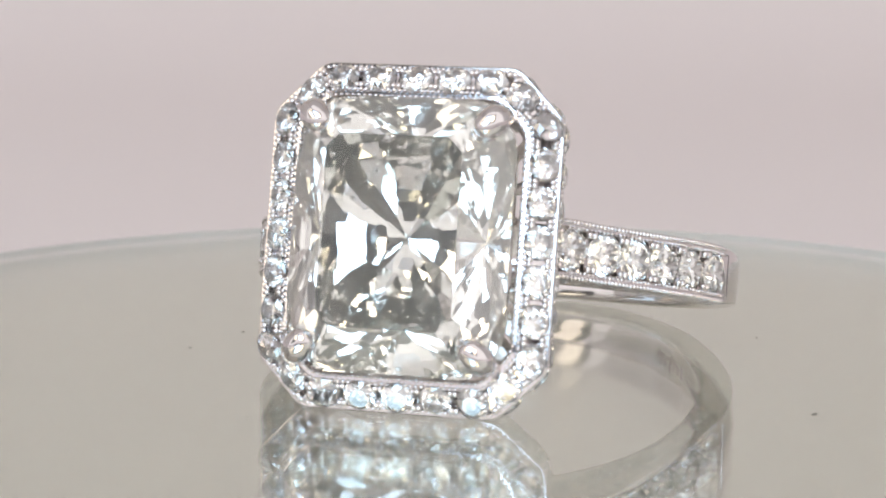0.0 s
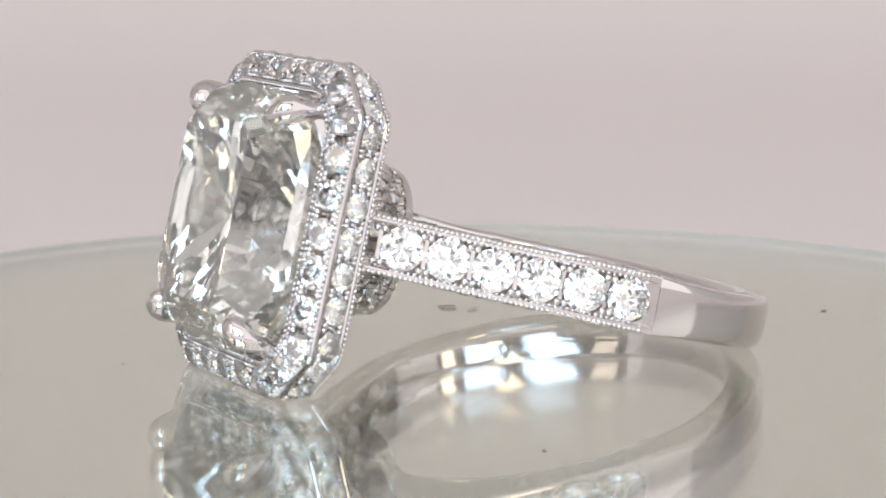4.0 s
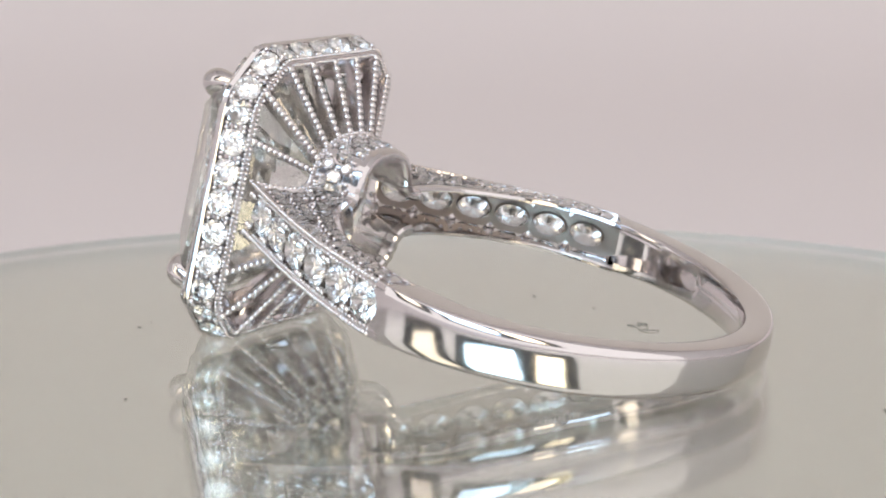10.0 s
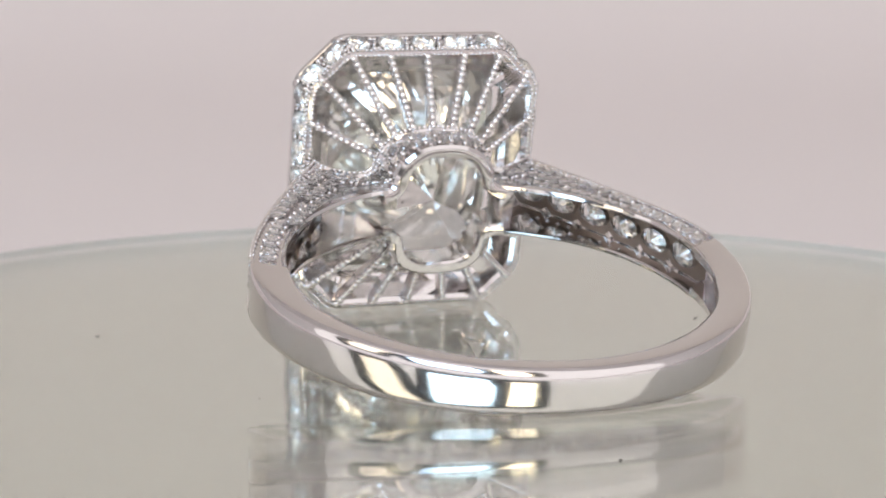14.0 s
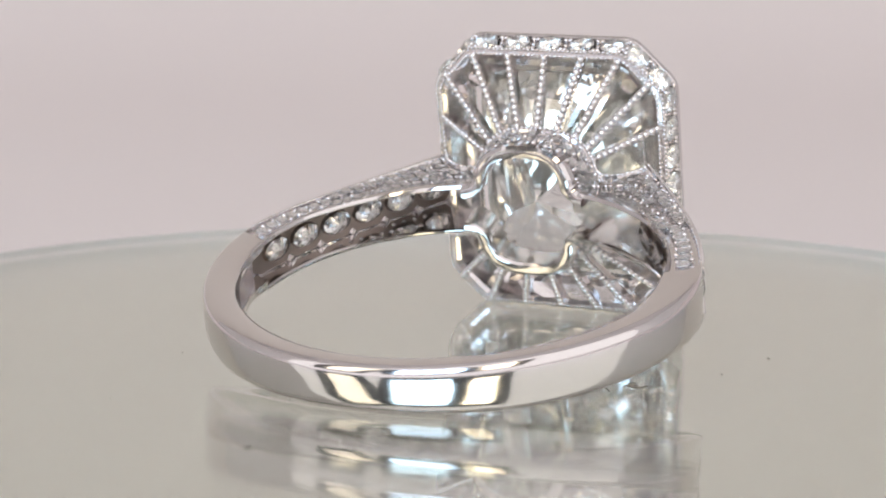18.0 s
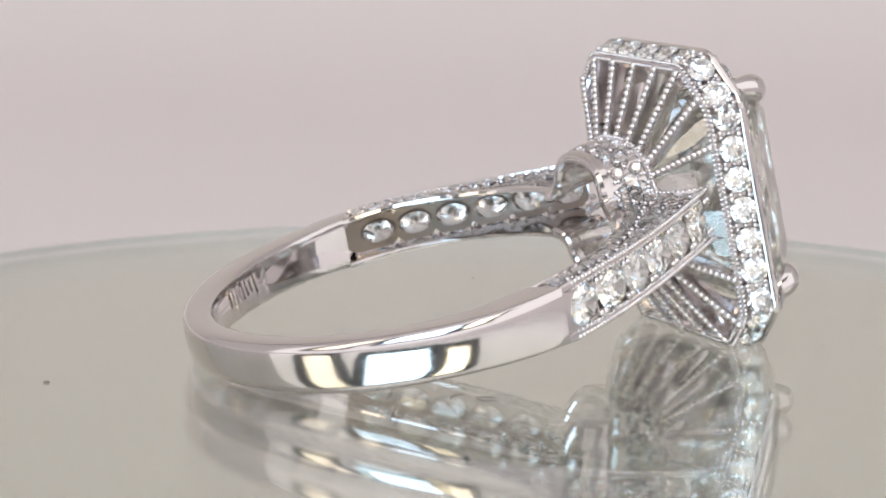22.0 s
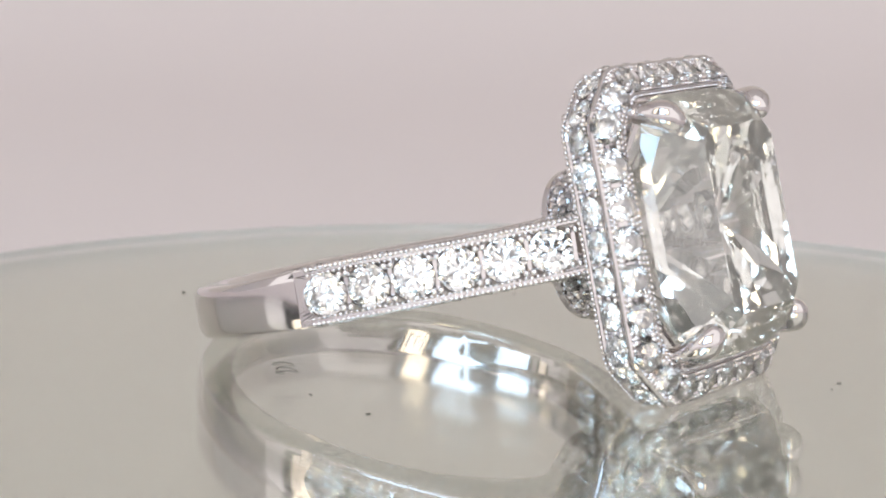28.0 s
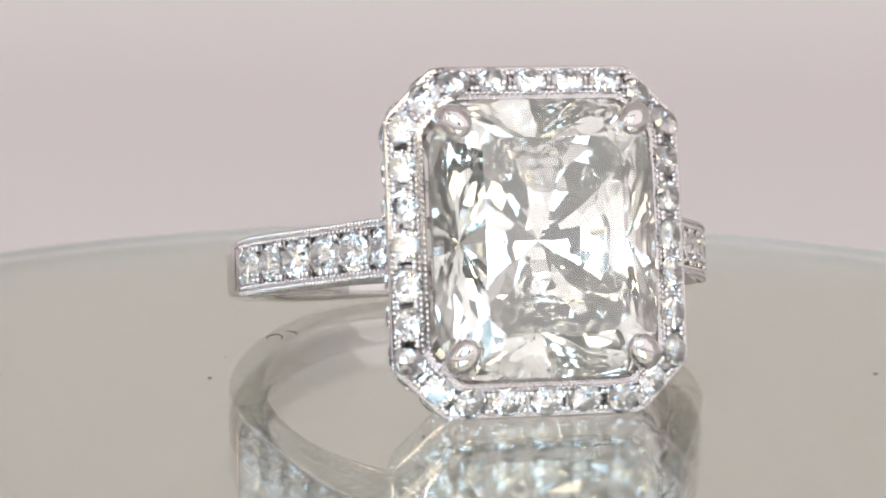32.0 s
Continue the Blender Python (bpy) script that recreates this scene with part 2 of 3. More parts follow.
# ---- the large diamond ----
def radiant(hw, hh, cx, cz, crown, pav):
    """A cut-cornered rectangular stone cut facet by facet from a block, girdle at y = 0, table towards -y."""
    rng = random.Random(11)
    g = [Vector(p) for p in octagon(hw, hh, cx, cz)]
    bm = bmesh.new()
    bmesh.ops.create_cube(bm, size=30.0)

    def cut(normal, at):
        res = bmesh.ops.bisect_plane(bm, geom=bm.verts[:] + bm.edges[:] + bm.faces[:], dist=1e-5, plane_co=at, plane_no=normal, clear_outer=True)
        edges = [e for e in res["geom_cut"] if isinstance(e, bmesh.types.BMEdge)]
        if len(edges) > 2:
            bmesh.ops.edgeloop_fill(bm, edges=edges)

    def facet(azimuth, slope, inset, y, up):
        """A plane that faces the azimuth, sloped from the girdle plane, through a point inset from the outline at y."""
        u = Vector((math.cos(radians(azimuth)), math.sin(radians(azimuth))))
        reach = max(v.dot(u) for v in g) - inset
        n = Vector((math.sin(radians(slope)) * u.x, up * math.cos(radians(slope)), math.sin(radians(slope)) * u.y))
        cut(n, Vector((u.x * reach, y, u.y * reach)))

    corner = math.degrees(math.atan2(hw - cx, hh - cz))
    corners = [45 + 90 * i + (corner - 45) * (0.5 if i % 2 else -0.5) for i in range(4)]
    cut(Vector((0, -1, 0)), Vector((0, -crown, 0)))
    for i in range(4):
        for a, inset in ((90 * i, 0.0), (corners[i], 0.0), (90 * i + 22, 0.07), (90 * i - 22, 0.07), (90 * i + 7, 0.015), (90 * i - 7, 0.015)):
            facet(a, 90, inset, 0, -1)
    # crown: girdle facets, mains and stars
    for i in range(4):
        for a, slope in ((-26, 57), (-9, 60), (9, 60), (26, 57), (45, 55)):
            facet(90 * i + a, slope + rng.uniform(-1, 1), 0.05, -0.07, -1)
        for a, slope in ((-13, 40), (13, 40), (0, 43), (45, 38)):
            facet(90 * i + a, slope + rng.uniform(-1, 1), 0.50, -0.88, -1)
        for a in (0, 24, 66):
            facet(90 * i + a, 24, 1.18, -crown + 0.16, -1)
    # pavilion: rings of small facets, each touching one smooth cushion-shaped bowl that steepens towards the girdle
    power, flat, steep = 3.6, 42.0, 52.0

    def depth(rho):
        steps = 40
        return sum(math.tan(radians(flat + (steep - flat) * (rho + (1 - rho) * (k + 0.5) / steps))) for k in range(steps)) * (1 - rho) / steps * hw * pav

    for rho, count, turn in ((0.94, 26, 0.0), (0.80, 26, 0.5), (0.65, 22, 0.0), (0.50, 20, 0.5), (0.35, 16, 0.0), (0.17, 10, 0.5)):
        for i in range(count):
            a = 2 * math.pi * (i + turn + rng.uniform(-0.12, 0.12)) / count
            share = min(0.99, rho + rng.uniform(-0.015, 0.015))
            c, e = math.cos(a), math.sin(a)
            size = (abs(c / hw) ** power + abs(e / hh) ** power) ** (1 / power)
            x, z = c / size * share, e / size * share
            gx, gz = (abs(q / h) ** (power - 1) * math.copysign(1 / h, q) / share ** (power - 1) for q, h in ((x, hw), (z, hh)))
            fall = math.tan(radians(flat + (steep - flat) * share)) * hw * pav
            cut(Vector((fall * gx, 1, fall * gz)).normalized(), Vector((x, 0.09 + depth(share), z)))
    bmesh.ops.remove_doubles(bm, verts=bm.verts, dist=1e-4)
    bmesh.ops.scale(bm, vec=(MM, MM, MM), verts=bm.verts)
    bmesh.ops.recalc_face_normals(bm, faces=bm.faces)
    return bm


seat(part("center_diamond", radiant(4.14, 5.06, 2.98, 3.90, 1.90, 1.0), STONE, ring, "large faintly yellow radiant-cut diamond"), pose(0, -0.90 * MM, 0))

# dark specks inside the stone
specks = []
for k in range(70):
    y = random.uniform(-2.2, 1.2)
    f = 0.75 if y < -0.9 else 0.62 - 0.18 * (y + 0.9)
    specks.append((random.uniform(-3.6, 3.6) * f, y, random.uniform(-4.6, 4.6) * f, random.uniform(0.012, 0.045)))
beads("inclusion", specks, ring, DUST, None, "tiny dark specks inside the large diamond")


# ---- tubes ----
def tube(bm, path, radii, sides=12, flat=1.0, up=(0, 0, 1), caps=True):
    """A round tube along a path in millimetres; flat squeezes it along its second axis."""
    path = [Vector(p) for p in path]
    rs = []
    for i, p in enumerate(path):
        t = (path[min(i + 1, len(path) - 1)] - path[max(i - 1, 0)]).normalized()
        u = Vector(up)
        u = (u - t * u.dot(t)).normalized()
        w = t.cross(u)
        r = radii[i] if hasattr(radii, "__len__") else radii
        rs.append([bm.verts.new((p + (u * math.cos(2 * math.pi * k / sides) * flat + w * math.sin(2 * math.pi * k / sides)) * r) * MM) for k in range(sides)])
    for a, b in zip(rs, rs[1:]):
        bridge(bm, a, b)
    if caps:
        bm.faces.new(rs[0][::-1])
        bm.faces.new(rs[-1])


def smooth_path(pts, n):
    """Catmull-Rom through the points, n steps a piece."""
    pts = [Vector(p) for p in pts]
    out = []
    for i in range(len(pts) - 1):
        p0, p1, p2, p3 = pts[max(i - 1, 0)], pts[i], pts[i + 1], pts[min(i + 2, len(pts) - 1)]
        for k in range(n):
            t = k / n
            out.append(0.5 * (2 * p1 + (p2 - p0) * t + (2 * p0 - 5 * p1 + 4 * p2 - p3) * t * t + (3 * p1 - p0 - 3 * p2 + p3) * t ** 3))
    out.append(pts[-1])
    return out


# ---- claws ----
def claw(sx, sz):
    """A round stem, and a full rounded tip that leans over the stone's corner."""
    tip = bmesh.new()
    line = smooth_path([(3.58, -0.8, 4.50), (3.49, -1.50, 4.40), (3.37, -1.88, 4.26), (3.17, -2.04, 4.04)], 6)
    size = smooth_path([(0.34, 0, 0), (0.49, 0, 0), (0.57, 0, 0), (0.51, 0, 0)], 6)
    for p, r in zip(line, size):
        bmesh.ops.create_icosphere(tip, subdivisions=3, radius=r.x * MM, matrix=Matrix.Translation((sx * p.x * MM, p.y * MM, sz * p.z * MM)))
    made = bmesh.ops.convex_hull(tip, input=tip.verts)
    bmesh.ops.delete(tip, geom=[v for v in tip.verts if v in set(made["geom_interior"])], context="VERTS")
    tube(tip, [(sx * 3.58, 0.9, sz * 4.52), (sx * 3.62, -0.2, sz * 4.56), (sx * 3.62, -0.9, sz * 4.55)], 0.34, 20, 1.0, (sx, 0, -sz))
    bmesh.ops.recalc_face_normals(tip, faces=tip.faces)
    return tip


for sx in (-1, 1):
    for sz in (-1, 1):
        seat(part("claw", claw(sx, sz), GOLD, ring, "polished white gold claw", smooth=True))

# ---- band ----
def lift(y):
    """How far the shoulders' middle rises over the band's plane towards the head."""
    return 0.345 + 0.062 * (11.7 - y) + swell(y)


def swell(y):
    """The band and the shoulders are a little wider on top where they meet."""
    return 0.08 * math.exp(-((y - 10.0) / 3.2) ** 2)


def band_back():
    """The plain polished part, rounded on its outer edges, narrowest at the back."""
    bm = bmesh.new()
    secs, n = [], 240
    for i in range(n + 1):
        a = radians(-93.5 + 187 * i / n)
        s, c = math.sin(a), math.cos(a)
        k = min(1, abs(a) / radians(93.5))
        puff = swell(YC + RO * c)
        upper = 1.08 + 0.325 * k ** 2 + 2 * puff
        lower = 0.80 - 0.10 * k ** 2 + 0.17 * math.sin(math.pi * k) ** 2
        w, mid = (upper + lower) / 2, (upper - lower) / 2
        run = min(1, max(0, (abs(a) - radians(60)) / radians(26)))
        half = (w - 0.46) * math.sqrt(1 - (1 - run) ** 2) + 0.02
        ro = RO - 0.05 * (1 - k) - 0.35 * max(0, (abs(a) - radians(65)) / radians(28.5)) ** 2
        sec = []
        rear = max(0, c) ** 2
        o, q = Vector((ro * s, YC + (ro + 0.14 * rear) * c)), Vector((RI * s, YI + (RIY + 0.36 * rear) * c))
        th = (o - q).length
        hollow = (th - 0.635) * run * run * (3 - 2 * run) + 0.001
        e = 1 - 0.72 * min(1, max(0, (k - 0.70) / 0.28)) ** 1.5
        for d, z in ((0, 0.0), (0.008, 0.3 * w), (0.03 * e, 0.6 * w), (0.08 * e, w - 0.24 * e), (0.15 * e, w - 0.12 * e), (0.27 * e, w - 0.04 * e), (0.42 * e, w), (th - 0.40 * e, w), (th - 0.20 * e, w - 0.05 * e), (th - 0.06 * e, w - 0.16 * e), (th, w - 0.30 * e), (th, half + 0.02), (th - hollow, half),
                     (th - hollow, -half), (th, -half - 0.02), (th, -w + 0.30 * e), (th - 0.06 * e, -w + 0.16 * e), (th - 0.20 * e, -w + 0.05 * e), (th - 0.40 * e, -w), (0.42 * e, -w), (0.27 * e, -w + 0.04 * e), (0.15 * e, -w + 0.12 * e), (0.08 * e, -w + 0.24 * e), (0.03 * e, -0.6 * w), (0.008, -0.3 * w)):
            p = o.lerp(q, d / th)
            sec.append(bm.verts.new((p.x * MM, p.y * MM, (z + mid) * MM)))
        secs.append(sec)
    for a, b in zip(secs, secs[1:]):
        bridge(bm, a, b)
    bm.faces.new(secs[0])
    bm.faces.new(secs[-1][::-1])
    bmesh.ops.recalc_face_normals(bm, faces=bm.faces)
    return bm


band = seat(part("band", band_back(), GOLD, ring, "plain polished back of the band", smooth=True), SHANK)


def bezier(p0, p1, p2, t):
    return p0 * (1 - t) ** 2 + p1 * 2 * t * (1 - t) + p2 * t * t


B0, B1, B2 = Vector((10.03, 11.535)), Vector((9.12, 7.75)), Vector((4.75, 1.62))


def outer(t):
    return bezier(B0, B1, B2, t)


def outer_way(t):
    return (outer(min(1, t + 0.01)) - outer(max(0, t - 0.01))).normalized()


def outer_at(s):
    """outer() by the share of its length."""
    pts = [outer(i / 60) for i in range(61)]
    acc = [0.0]
    for a, b in zip(pts, pts[1:]):
        acc.append(acc[-1] + (b - a).length)
    for i in range(60):
        if acc[i + 1] >= s * acc[-1]:
            return (i + (s * acc[-1] - acc[i]) / (acc[i + 1] - acc[i])) / 60
    return 1.0


def inner(t):
    """The finger hole's edge beside outer(t): from the back part to the bridge."""
    a = radians(93.5 + (164.5 - 93.5) * t)
    return Vector((RI * math.sin(a), YI + RIY * math.cos(a)))


def front_edge(t):
    """The shoulder's front edge, from the halo to the bridge."""
    return bezier(Vector((4.75, 1.62)), Vector((4.15, 3.35)), Vector((2.30, 3.05)), t)


ROW, STEP = 0.100, 0.157  # the large shoulder stones, by shares of the outer line


def shoulder(side, top):
    """One side wall of a shoulder: a curved wedge between the outer line and the finger hole."""
    bm = bmesh.new()
    n = 28
    outs, ins = [outer(i / n) for i in range(n + 1)], [inner(i / n * 0.82) for i in range(n + 1)]
    outs += [front_edge((i + 1) / 8) for i in range(8)]
    ins += [inner(0.82 + 0.18 * (i + 1) / 8) for i in range(8)]
    rows = []
    for o, q in zip(outs, ins):
        w = 1.05 + 0.07 * min(1, (11.6 - o.y) / 9) + swell(o.y)
        th = 0.24
        row = []
        for p, z in ((o.lerp(q, 0.015), w), (o, w - 0.05), (o, w - th), (o.lerp(q, 0.03), w - th - 0.02), (q.lerp(o, 0.04), w - th), (q, w - th + 0.05), (q, w - 0.14), (q.lerp(o, 0.03), w - 0.03), (q.lerp(o, 0.10), w), (q.lerp(o, 0.14), w - 0.16), (o.lerp(q, 0.10), w - 0.16), (o.lerp(q, 0.07), w)):
            row.append(bm.verts.new((side * p.x * MM, p.y * MM, (lift(p.y) + top * z) * MM)))
        rows.append(row)
    for a, b in zip(rows, rows[1:]):
        bridge(bm, a, b)
    bm.faces.new(rows[0])
    bm.faces.new(rows[-1][::-1])
    bmesh.ops.recalc_face_normals(bm, faces=bm.faces)
    return bm


for side in (-1, 1):
    for top in (-1, 1):
        wall = seat(part("shoulder_wall", shoulder(side, top), GOLD, ring, "pave-set white gold shoulder wall"), SHANK)
        row = []
        for i in range(54):
            t = outer_at(0.05 + 0.95 * i / 53)
            o = outer(t)
            w = outer_way(t)
            row.append((side * (o.x + w.y * 0.03), o.y - w.x * 0.03, lift(o.y) + top * (0.97 + 0.07 * min(1, (11.6 - o.y) / 9) + swell(o.y)), 0.11))
            if i % 2 == 0:
                q = o.lerp(inner(t * 0.82), 0.085)
                row.append((side * q.x, q.y, lift(q.y) + top * (1.06 + swell(o.y)), 0.06))
        beads("milgrain_edge", row, ring, GOLD, SHANK)
        # small stones on the wall: more rows where the wedge is deep
        grains = []
        for k in range(17):
            t = outer_at(0.05 + 0.93 * k / 16)
            o, q = outer(t), inner(t * 0.82)
            deep = (q - o).length
            rows_n = 1 if deep < 1.7 else 2 if deep < 2.7 else 3
            for r in range(rows_n):
                f = 0.5 if rows_n == 1 else 0.24 + 0.54 * r / (rows_n - 1)
                p = o.lerp(q, f)
                w = outer_way(t)
                gem("shoulder_diamond", axes((side * p.x, p.y, lift(p.y) + top * (1.04 + swell(o.y))), (0, 0, top), (side * w.x, w.y, 0)), 0.64, wall, SHANK)
                for e in (-0.28, 0.28):
                    g = p + w * 0.3 + (q - o).normalized() * e
                    grains.append((side * (g.x + random.uniform(-0.05, 0.05)), g.y + random.uniform(-0.05, 0.05), lift(g.y) + top * (1.02 + swell(o.y)), random.uniform(0.08, 0.12)))
        row = []
        for k in range(14):
            o, q = front_edge(k / 13), inner(0.82 + 0.18 * k / 13)
            row.append((side * o.x, o.y, lift(o.y) + top * 1.09, 0.10))
            if k % 3 == 1:
                for f in (0.34, 0.74):
                    p = o.lerp(q, f)
                    if (q - o).length > 1.1 or f < 0.5:
                        gem("shoulder_diamond", axes((side * p.x, p.y, lift(p.y) + top * 1.09), (0, 0, top), (side, 0, 0)), 0.54, wall, SHANK)
            else:
                for f in (0.25, 0.5, 0.75):
                    p = o.lerp(q, f)
                    grains.append((side * (p.x + random.uniform(-0.07, 0.07)), p.y + random.uniform(-0.07, 0.07), lift(p.y) + top * 1.05, random.uniform(0.07, 0.13)))
        beads("milgrain_edge", row, ring, GOLD, SHANK)
        beads("setting_grain", grains, ring, GOLD, SHANK)
    # the drilled plate behind the large stones, darkened for the shade in there
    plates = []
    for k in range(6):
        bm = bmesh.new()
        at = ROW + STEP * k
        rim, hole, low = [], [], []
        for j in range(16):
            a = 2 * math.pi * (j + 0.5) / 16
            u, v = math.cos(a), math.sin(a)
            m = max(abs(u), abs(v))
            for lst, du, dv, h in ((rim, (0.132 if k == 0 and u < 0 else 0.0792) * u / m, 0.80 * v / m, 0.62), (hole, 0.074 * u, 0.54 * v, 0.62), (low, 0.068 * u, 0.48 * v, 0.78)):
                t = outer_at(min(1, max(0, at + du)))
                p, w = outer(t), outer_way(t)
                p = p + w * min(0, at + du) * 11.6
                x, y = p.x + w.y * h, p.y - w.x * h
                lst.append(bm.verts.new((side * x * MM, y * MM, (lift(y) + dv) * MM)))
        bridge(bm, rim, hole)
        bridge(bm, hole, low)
        plates.append(seat(part("seat_plate", bm, SHADED_GOLD, ring, "unpolished drilled plate behind the stones, shade put in its colour"), SHANK))
    # six large stones in a row down the outside of the shoulder, with bars between them
    grains = []
    for k in range(6):
        t = outer_at(ROW + STEP * k)
        p, w = outer(t), outer_way(t)
        nrm = Vector((-w.y, w.x))
        gem("shoulder_diamond", axes((side * (p.x - nrm.x * 0.21), p.y - nrm.y * 0.21, lift(p.y)), (side * nrm.x, nrm.y, 0), (side * w.x, w.y, 0)), 1.70, plates[k], SHANK)
    for k in range(7):
        t = outer_at(min(max(ROW + STEP * (k - 0.5), 0.03), 0.985))
        p, w = outer(t), outer_way(t)
        nrm = Vector((-w.y, w.x))
        for z in (-0.64, 0.64):
            for s in (-0.14, 0.14) if k else ():
                g = p + w * s - nrm * 0.02
                grains.append((side * g.x, g.y, lift(g.y) + z, 0.15))
        c = p - nrm * 0.43
        bars = bmesh.new()
        bmesh.ops.create_cube(bars, size=1.0, matrix=axes((side * c.x, c.y, lift(c.y)), (side * nrm.x, nrm.y, 0), (side * w.x, w.y, 0)) @ Matrix.Diagonal((0.16 * MM, 1.6 * MM, 0.24 * MM, 1)))
        if k:
            seat(part("stone_seat", bars, GOLD, ring), SHANK)
    for i in range(44):
        t = outer_at(ROW - 0.05 + (0.96 - ROW) * i / 43)
        p, w = outer(t), outer_way(t)
        for z in (-0.84, 0.84):
            grains.append((side * (p.x + w.y * 0.05), p.y - w.x * 0.05, lift(p.y) + z + random.uniform(-0.02, 0.02), random.uniform(0.07, 0.10)))
    beads("setting_grain", grains, ring, GOLD, SHANK)
    # the band's end runs round the last stone in two hollow corners
    total = sum((outer((i + 1) / 60) - outer(i / 60)).length for i in range(60))
    back = ROW * total
    for top in (-1, 1):
        bm = bmesh.new()
        turns = [radians(a) for a in range(0, 91, 9)]
        hollow = [(-0.84 * math.sin(a), 0.84 * math.cos(a)) for a in turns]
        edge = [(-back * min(1, 2 * i / (len(turns) - 1)), 0.86 * min(1, 2 - 2 * i / (len(turns) - 1))) for i in range(len(turns))]
        lids = []
        for h in (-0.03, -0.6):
            for line in (hollow, edge):
                row = []
                for u, v in line:
                    t = outer_at(max(0.0, ROW + u / total))
                    p, w = outer(t), outer_way(t)
                    x, y = p.x - w.y * h, p.y + w.x * h
                    row.append(bm.verts.new((side * x * MM, y * MM, (lift(y) + top * v) * MM)))
                lids.append(row)
        strip = [lids[0], lids[1], lids[3], lids[2]]
        for a, b in zip(strip, strip[1:] + strip[:1]):
            for i in range(len(a) - 1):
                bm.faces.new((a[i], a[i + 1], b[i + 1], b[i]))
        bmesh.ops.remove_doubles(bm, verts=bm.verts, dist=1e-7)
        bmesh.ops.recalc_face_normals(bm, faces=bm.faces)
        seat(part("corner_fillet", bm, GOLD, ring), SHANK)


# ---- bridge under the stone: an arched collar above and below, and bars to the halo ----
ARCH = [(-2.75, 0.80), (-2.30, 0.92), (-1.98, 1.24), (-1.88, 1.66), (-1.52, 2.27), (-0.85, 2.61), (0, 2.69), (0.85, 2.61), (1.52, 2.27), (1.88, 1.66), (1.98, 1.24), (2.30, 0.92), (2.75, 0.80)]
ARCH_LINE = smooth_path([(x, 0, z) for x, z in ARCH], 5)


FRONT = 2.95  # front edge of the arches


def finger_y(x):
    return YI - RIY * math.sqrt(1 - (x / RI) ** 2)


def arch_at(i, off, v):
    """On the arch's line, off outwards; v from 0 at the finger hole to 1 at the front, where the arch is wider."""
    p = ARCH_LINE[i]
    t = (ARCH_LINE[min(i + 1, len(ARCH_LINE) - 1)] - ARCH_LINE[max(i - 1, 0)]).normalized()
    nrm = Vector((-t.z, 0, t.x))
    y0 = finger_y(p.x) + 0.28
    q = p + nrm * off
    return Vector((q.x * (1 + 0.16 * v), y0 + (FRONT - y0) * v, q.z * (1 + 0.05 * v * min(1, max(0, (p.z - 0.8) / 0.8))))), nrm, t


def arch(top):
    """One polished arch; its outside is set with stones."""
    bm = bmesh.new()
    rows = []
    for i in range(len(ARCH_LINE)):
        row = []
        for off, v in ((-0.02, 0.0), (0.20, 0.02), (0.31, 0.08), (0.31, 0.20), (0.20, 0.23), (0.20, 0.88), (0.30, 0.91), (0.30, 1.0), (-0.08, 1.0), (-0.10, 0.30), (-0.26, 0.22), (-0.26, 0.06), (-0.18, 0.01)):
            q, nrm, t = arch_at(i, off, v)
            row.append(bm.verts.new((q.x * MM, q.y * MM, top * q.z * MM)))
        rows.append(row)
    for a, b in zip(rows, rows[1:]):
        bridge(bm, a, b)
    bm.faces.new(rows[0])
    bm.faces.new(rows[-1][::-1])
    bmesh.ops.recalc_face_normals(bm, faces=bm.faces)
    return bm


def bar_between(a, b):
    """A thin upright blade with a row of grains on its outer edge."""
    bm = bmesh.new()
    a, b = Vector(a), Vector(b)
    t = (b - a).normalized()
    side = t.cross(Vector((0, 1, 0))).normalized() * 0.15
    deep = side.cross(t).normalized()
    deep = -deep if deep.y > 0 else deep
    ends = [[bm.verts.new((p + q) * MM) for q in (side, side + deep * 0.42, -side + deep * 0.42, -side)] for p in (a, b)]
    bridge(bm, ends[0], ends[1])
    bm.faces.new(ends[0])
    bm.faces.new(ends[1][::-1])
    bmesh.ops.recalc_face_normals(bm, faces=bm.faces)
    n = int((b - a).length / 0.272)
    for i in range(n + 1):
        made = bmesh.ops.create_icosphere(bm, subdivisions=2, radius=0.175 * MM, matrix=Matrix.Translation((a.lerp(b, i / n) + Vector((0, 0.08, 0))) * MM))
        for f in {f for v in made["verts"] for f in v.link_faces}:
            f.smooth = True
    return bm


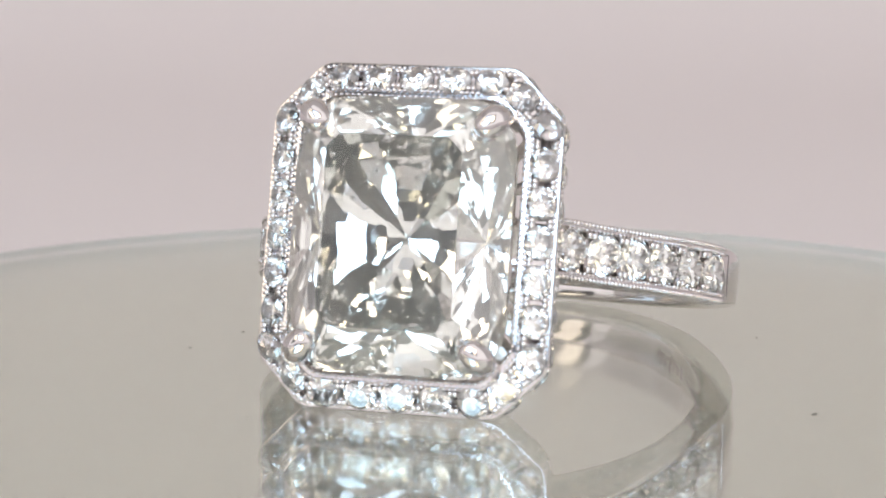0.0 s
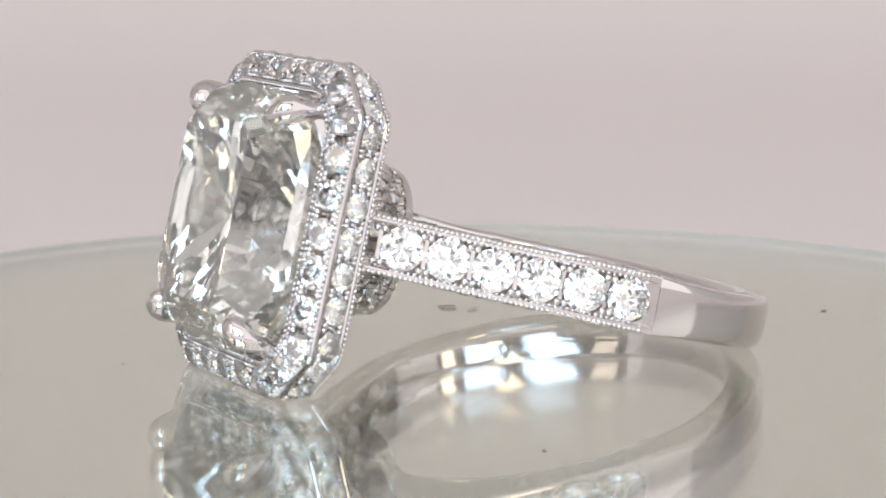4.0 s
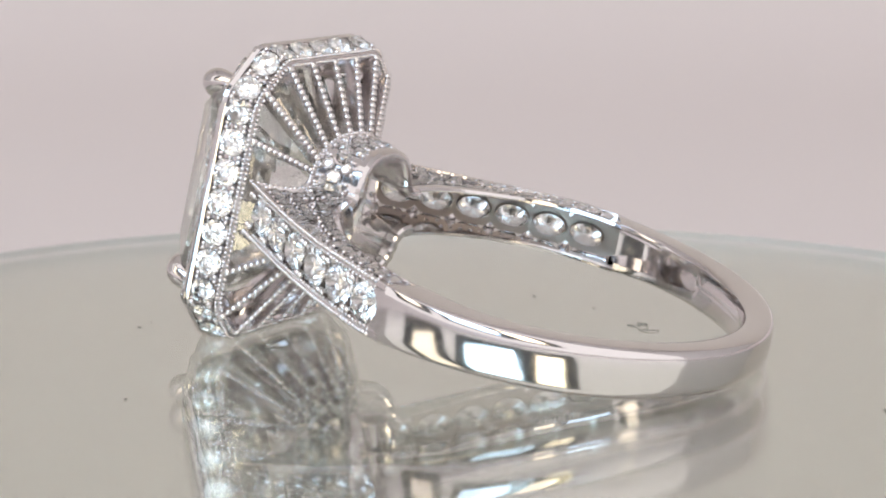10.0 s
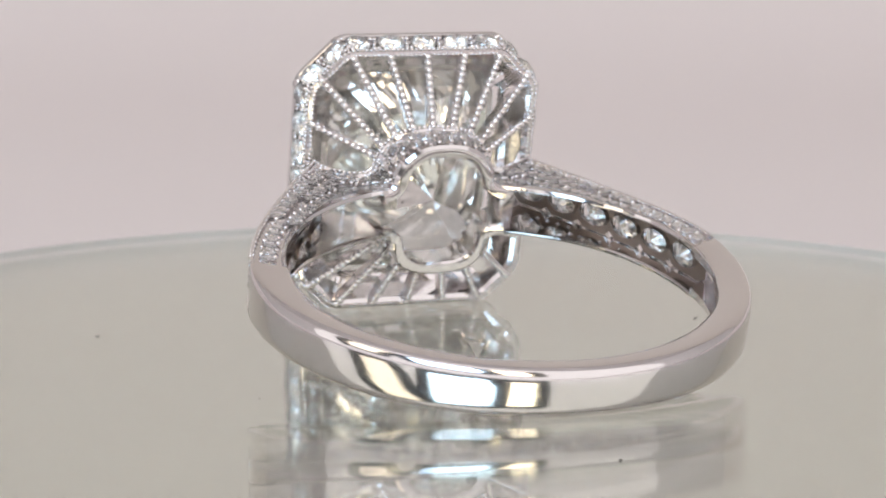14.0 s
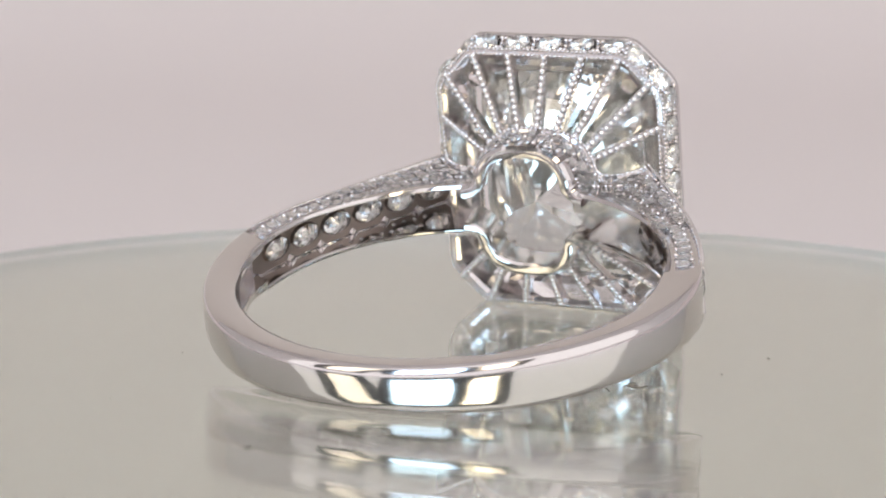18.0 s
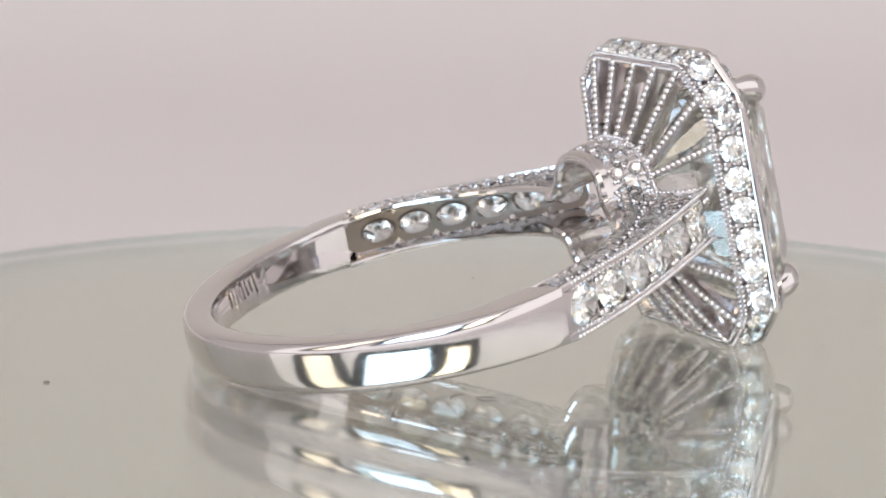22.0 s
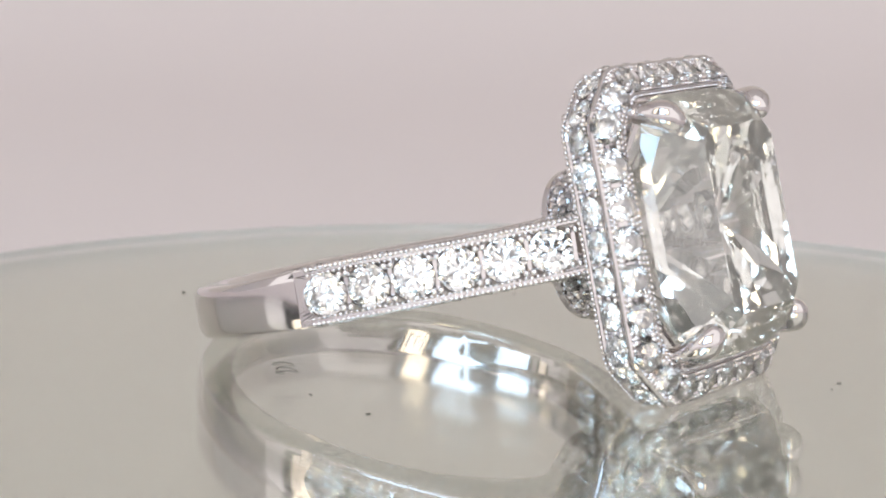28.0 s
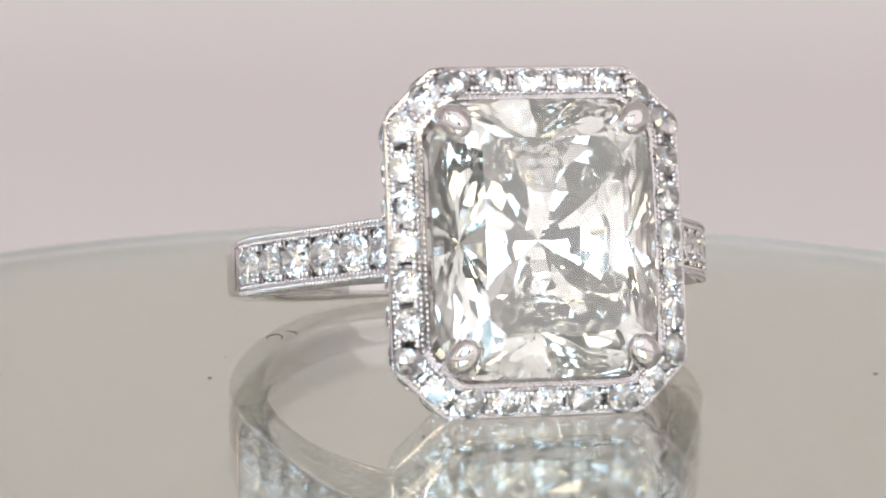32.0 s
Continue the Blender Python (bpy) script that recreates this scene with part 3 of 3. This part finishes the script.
for top in (-1, 1):
    collar = seat(part("bridge_arch", arch(top), GOLD, ring, "polished white gold bridge arch", smooth=True))
    row = []
    for i in range(2, len(ARCH_LINE) - 2):
        q, nrm, t = arch_at(i, 0.33, 0.95)
        row.append((q.x, q.y, top * q.z, 0.10))
    beads("milgrain_edge", row, ring, GOLD)
    grains = []
    for j, i in enumerate(range(3, len(ARCH_LINE) - 3, 3)):
        for v in ((0.40, 0.75) if j % 2 else (0.57,)):
            q, nrm, t = arch_at(i, 0.28, v)
            gem("bridge_diamond", axes((q.x, q.y, top * q.z), (nrm.x, 0.1, top * nrm.z), (t.x, 0, top * t.z)), 0.74 if v == 0.57 else 0.56, collar)
        for v in ((0.27, 0.57, 0.88) if j % 2 else (0.30, 0.36, 0.80, 0.86)):
            q, nrm, t = arch_at(i + 1, 0.27, v)
            grains.append((q.x, q.y, top * q.z, 0.11))
    beads("setting_grain", grains, ring, GOLD)
    # bars: halo end, bridge end
    for (x0, z0), (x1, z1) in (((0.0, 5.85), (0.0, 2.98)), ((1.7, 5.85), (0.85, 2.90)), ((3.35, 5.80), (1.62, 2.62)), ((4.72, 4.85), (2.10, 2.16)), ((5.0, 2.85), (2.26, 1.70))):
        for sx in ((1, -1) if x0 else (1,)):
            seat(part("gallery_bar", bar_between((sx * x0, 1.45, top * z0), (sx * x1, 2.98, top * z1)), GOLD, ring, "beaded gallery bar"))


# ---- marks inside the band ----
for k in range(7):
    a = radians(42 + 2.4 * k)
    p = Vector((RI * math.sin(a), YI + RIY * math.cos(a)))
    nrm = Vector((-math.sin(a), -math.cos(a)))
    bm = bmesh.new()
    bmesh.ops.create_cube(bm, size=1.0, matrix=axes((p.x + nrm.x * 0.005, p.y + nrm.y * 0.005, 0.25), (nrm.x, nrm.y, 0), (0, 0, 1)) @ pose(0, 0, 0, 0, 0, 14) @ Matrix.Diagonal(((0.95 - 0.2 * (k % 3)) * MM, 0.14 * MM, 0.05 * MM, 1)))
    seat(part("hallmark_bar", bm, GOLD, ring), SHANK)

# ---- dust on the glass ----
SPECKS = ((4.2, -14.5, 0.07), (-10.5, 0.0, 0.06), (10.65, 6.0, 0.06), (-11.4, -3.6, 0.07), (9.1, 13.9, 0.05), (5.7, 3.8, 0.05), (0.9, 18.0, 0.10), (3.05, -14.8, 0.05), (-4.7, -13.9, 0.06), (14.8, -6.7, 0.08))
dust_bm = bmesh.new()
for x, y, r in SPECKS:
    bmesh.ops.create_icosphere(dust_bm, subdivisions=2, radius=r * MM, matrix=pose(x * MM, y * MM, 0.35 * r * MM, 0, 0, random.uniform(0, 180)) @ Matrix.Diagonal((1.6, 0.8, 0.45, 1)))
tube(dust_bm, smooth_path([(-8.5, 3.2, 0.03), (-8.35, 3.7, 0.05), (-8.0, 3.85, 0.08), (-7.8, 3.5, 0.05), (-7.9, 3.0, 0.03)], 5), 0.025, 6)
tube(dust_bm, smooth_path([(-7.5, 4.7, 0.03), (-7.2, 4.4, 0.06), (-7.1, 3.9, 0.03)], 5), 0.022, 6)
dust = tagged(link_mesh("dust", dust_bm, DUST, smooth=True), "dark dust specks and a fibre on the glass", "dust", kind="stuff")


def motions():
    walk(turntable, turn_rows())
    walk(ring, turn_rows())
    walk(dust, turn_rows())


motions()
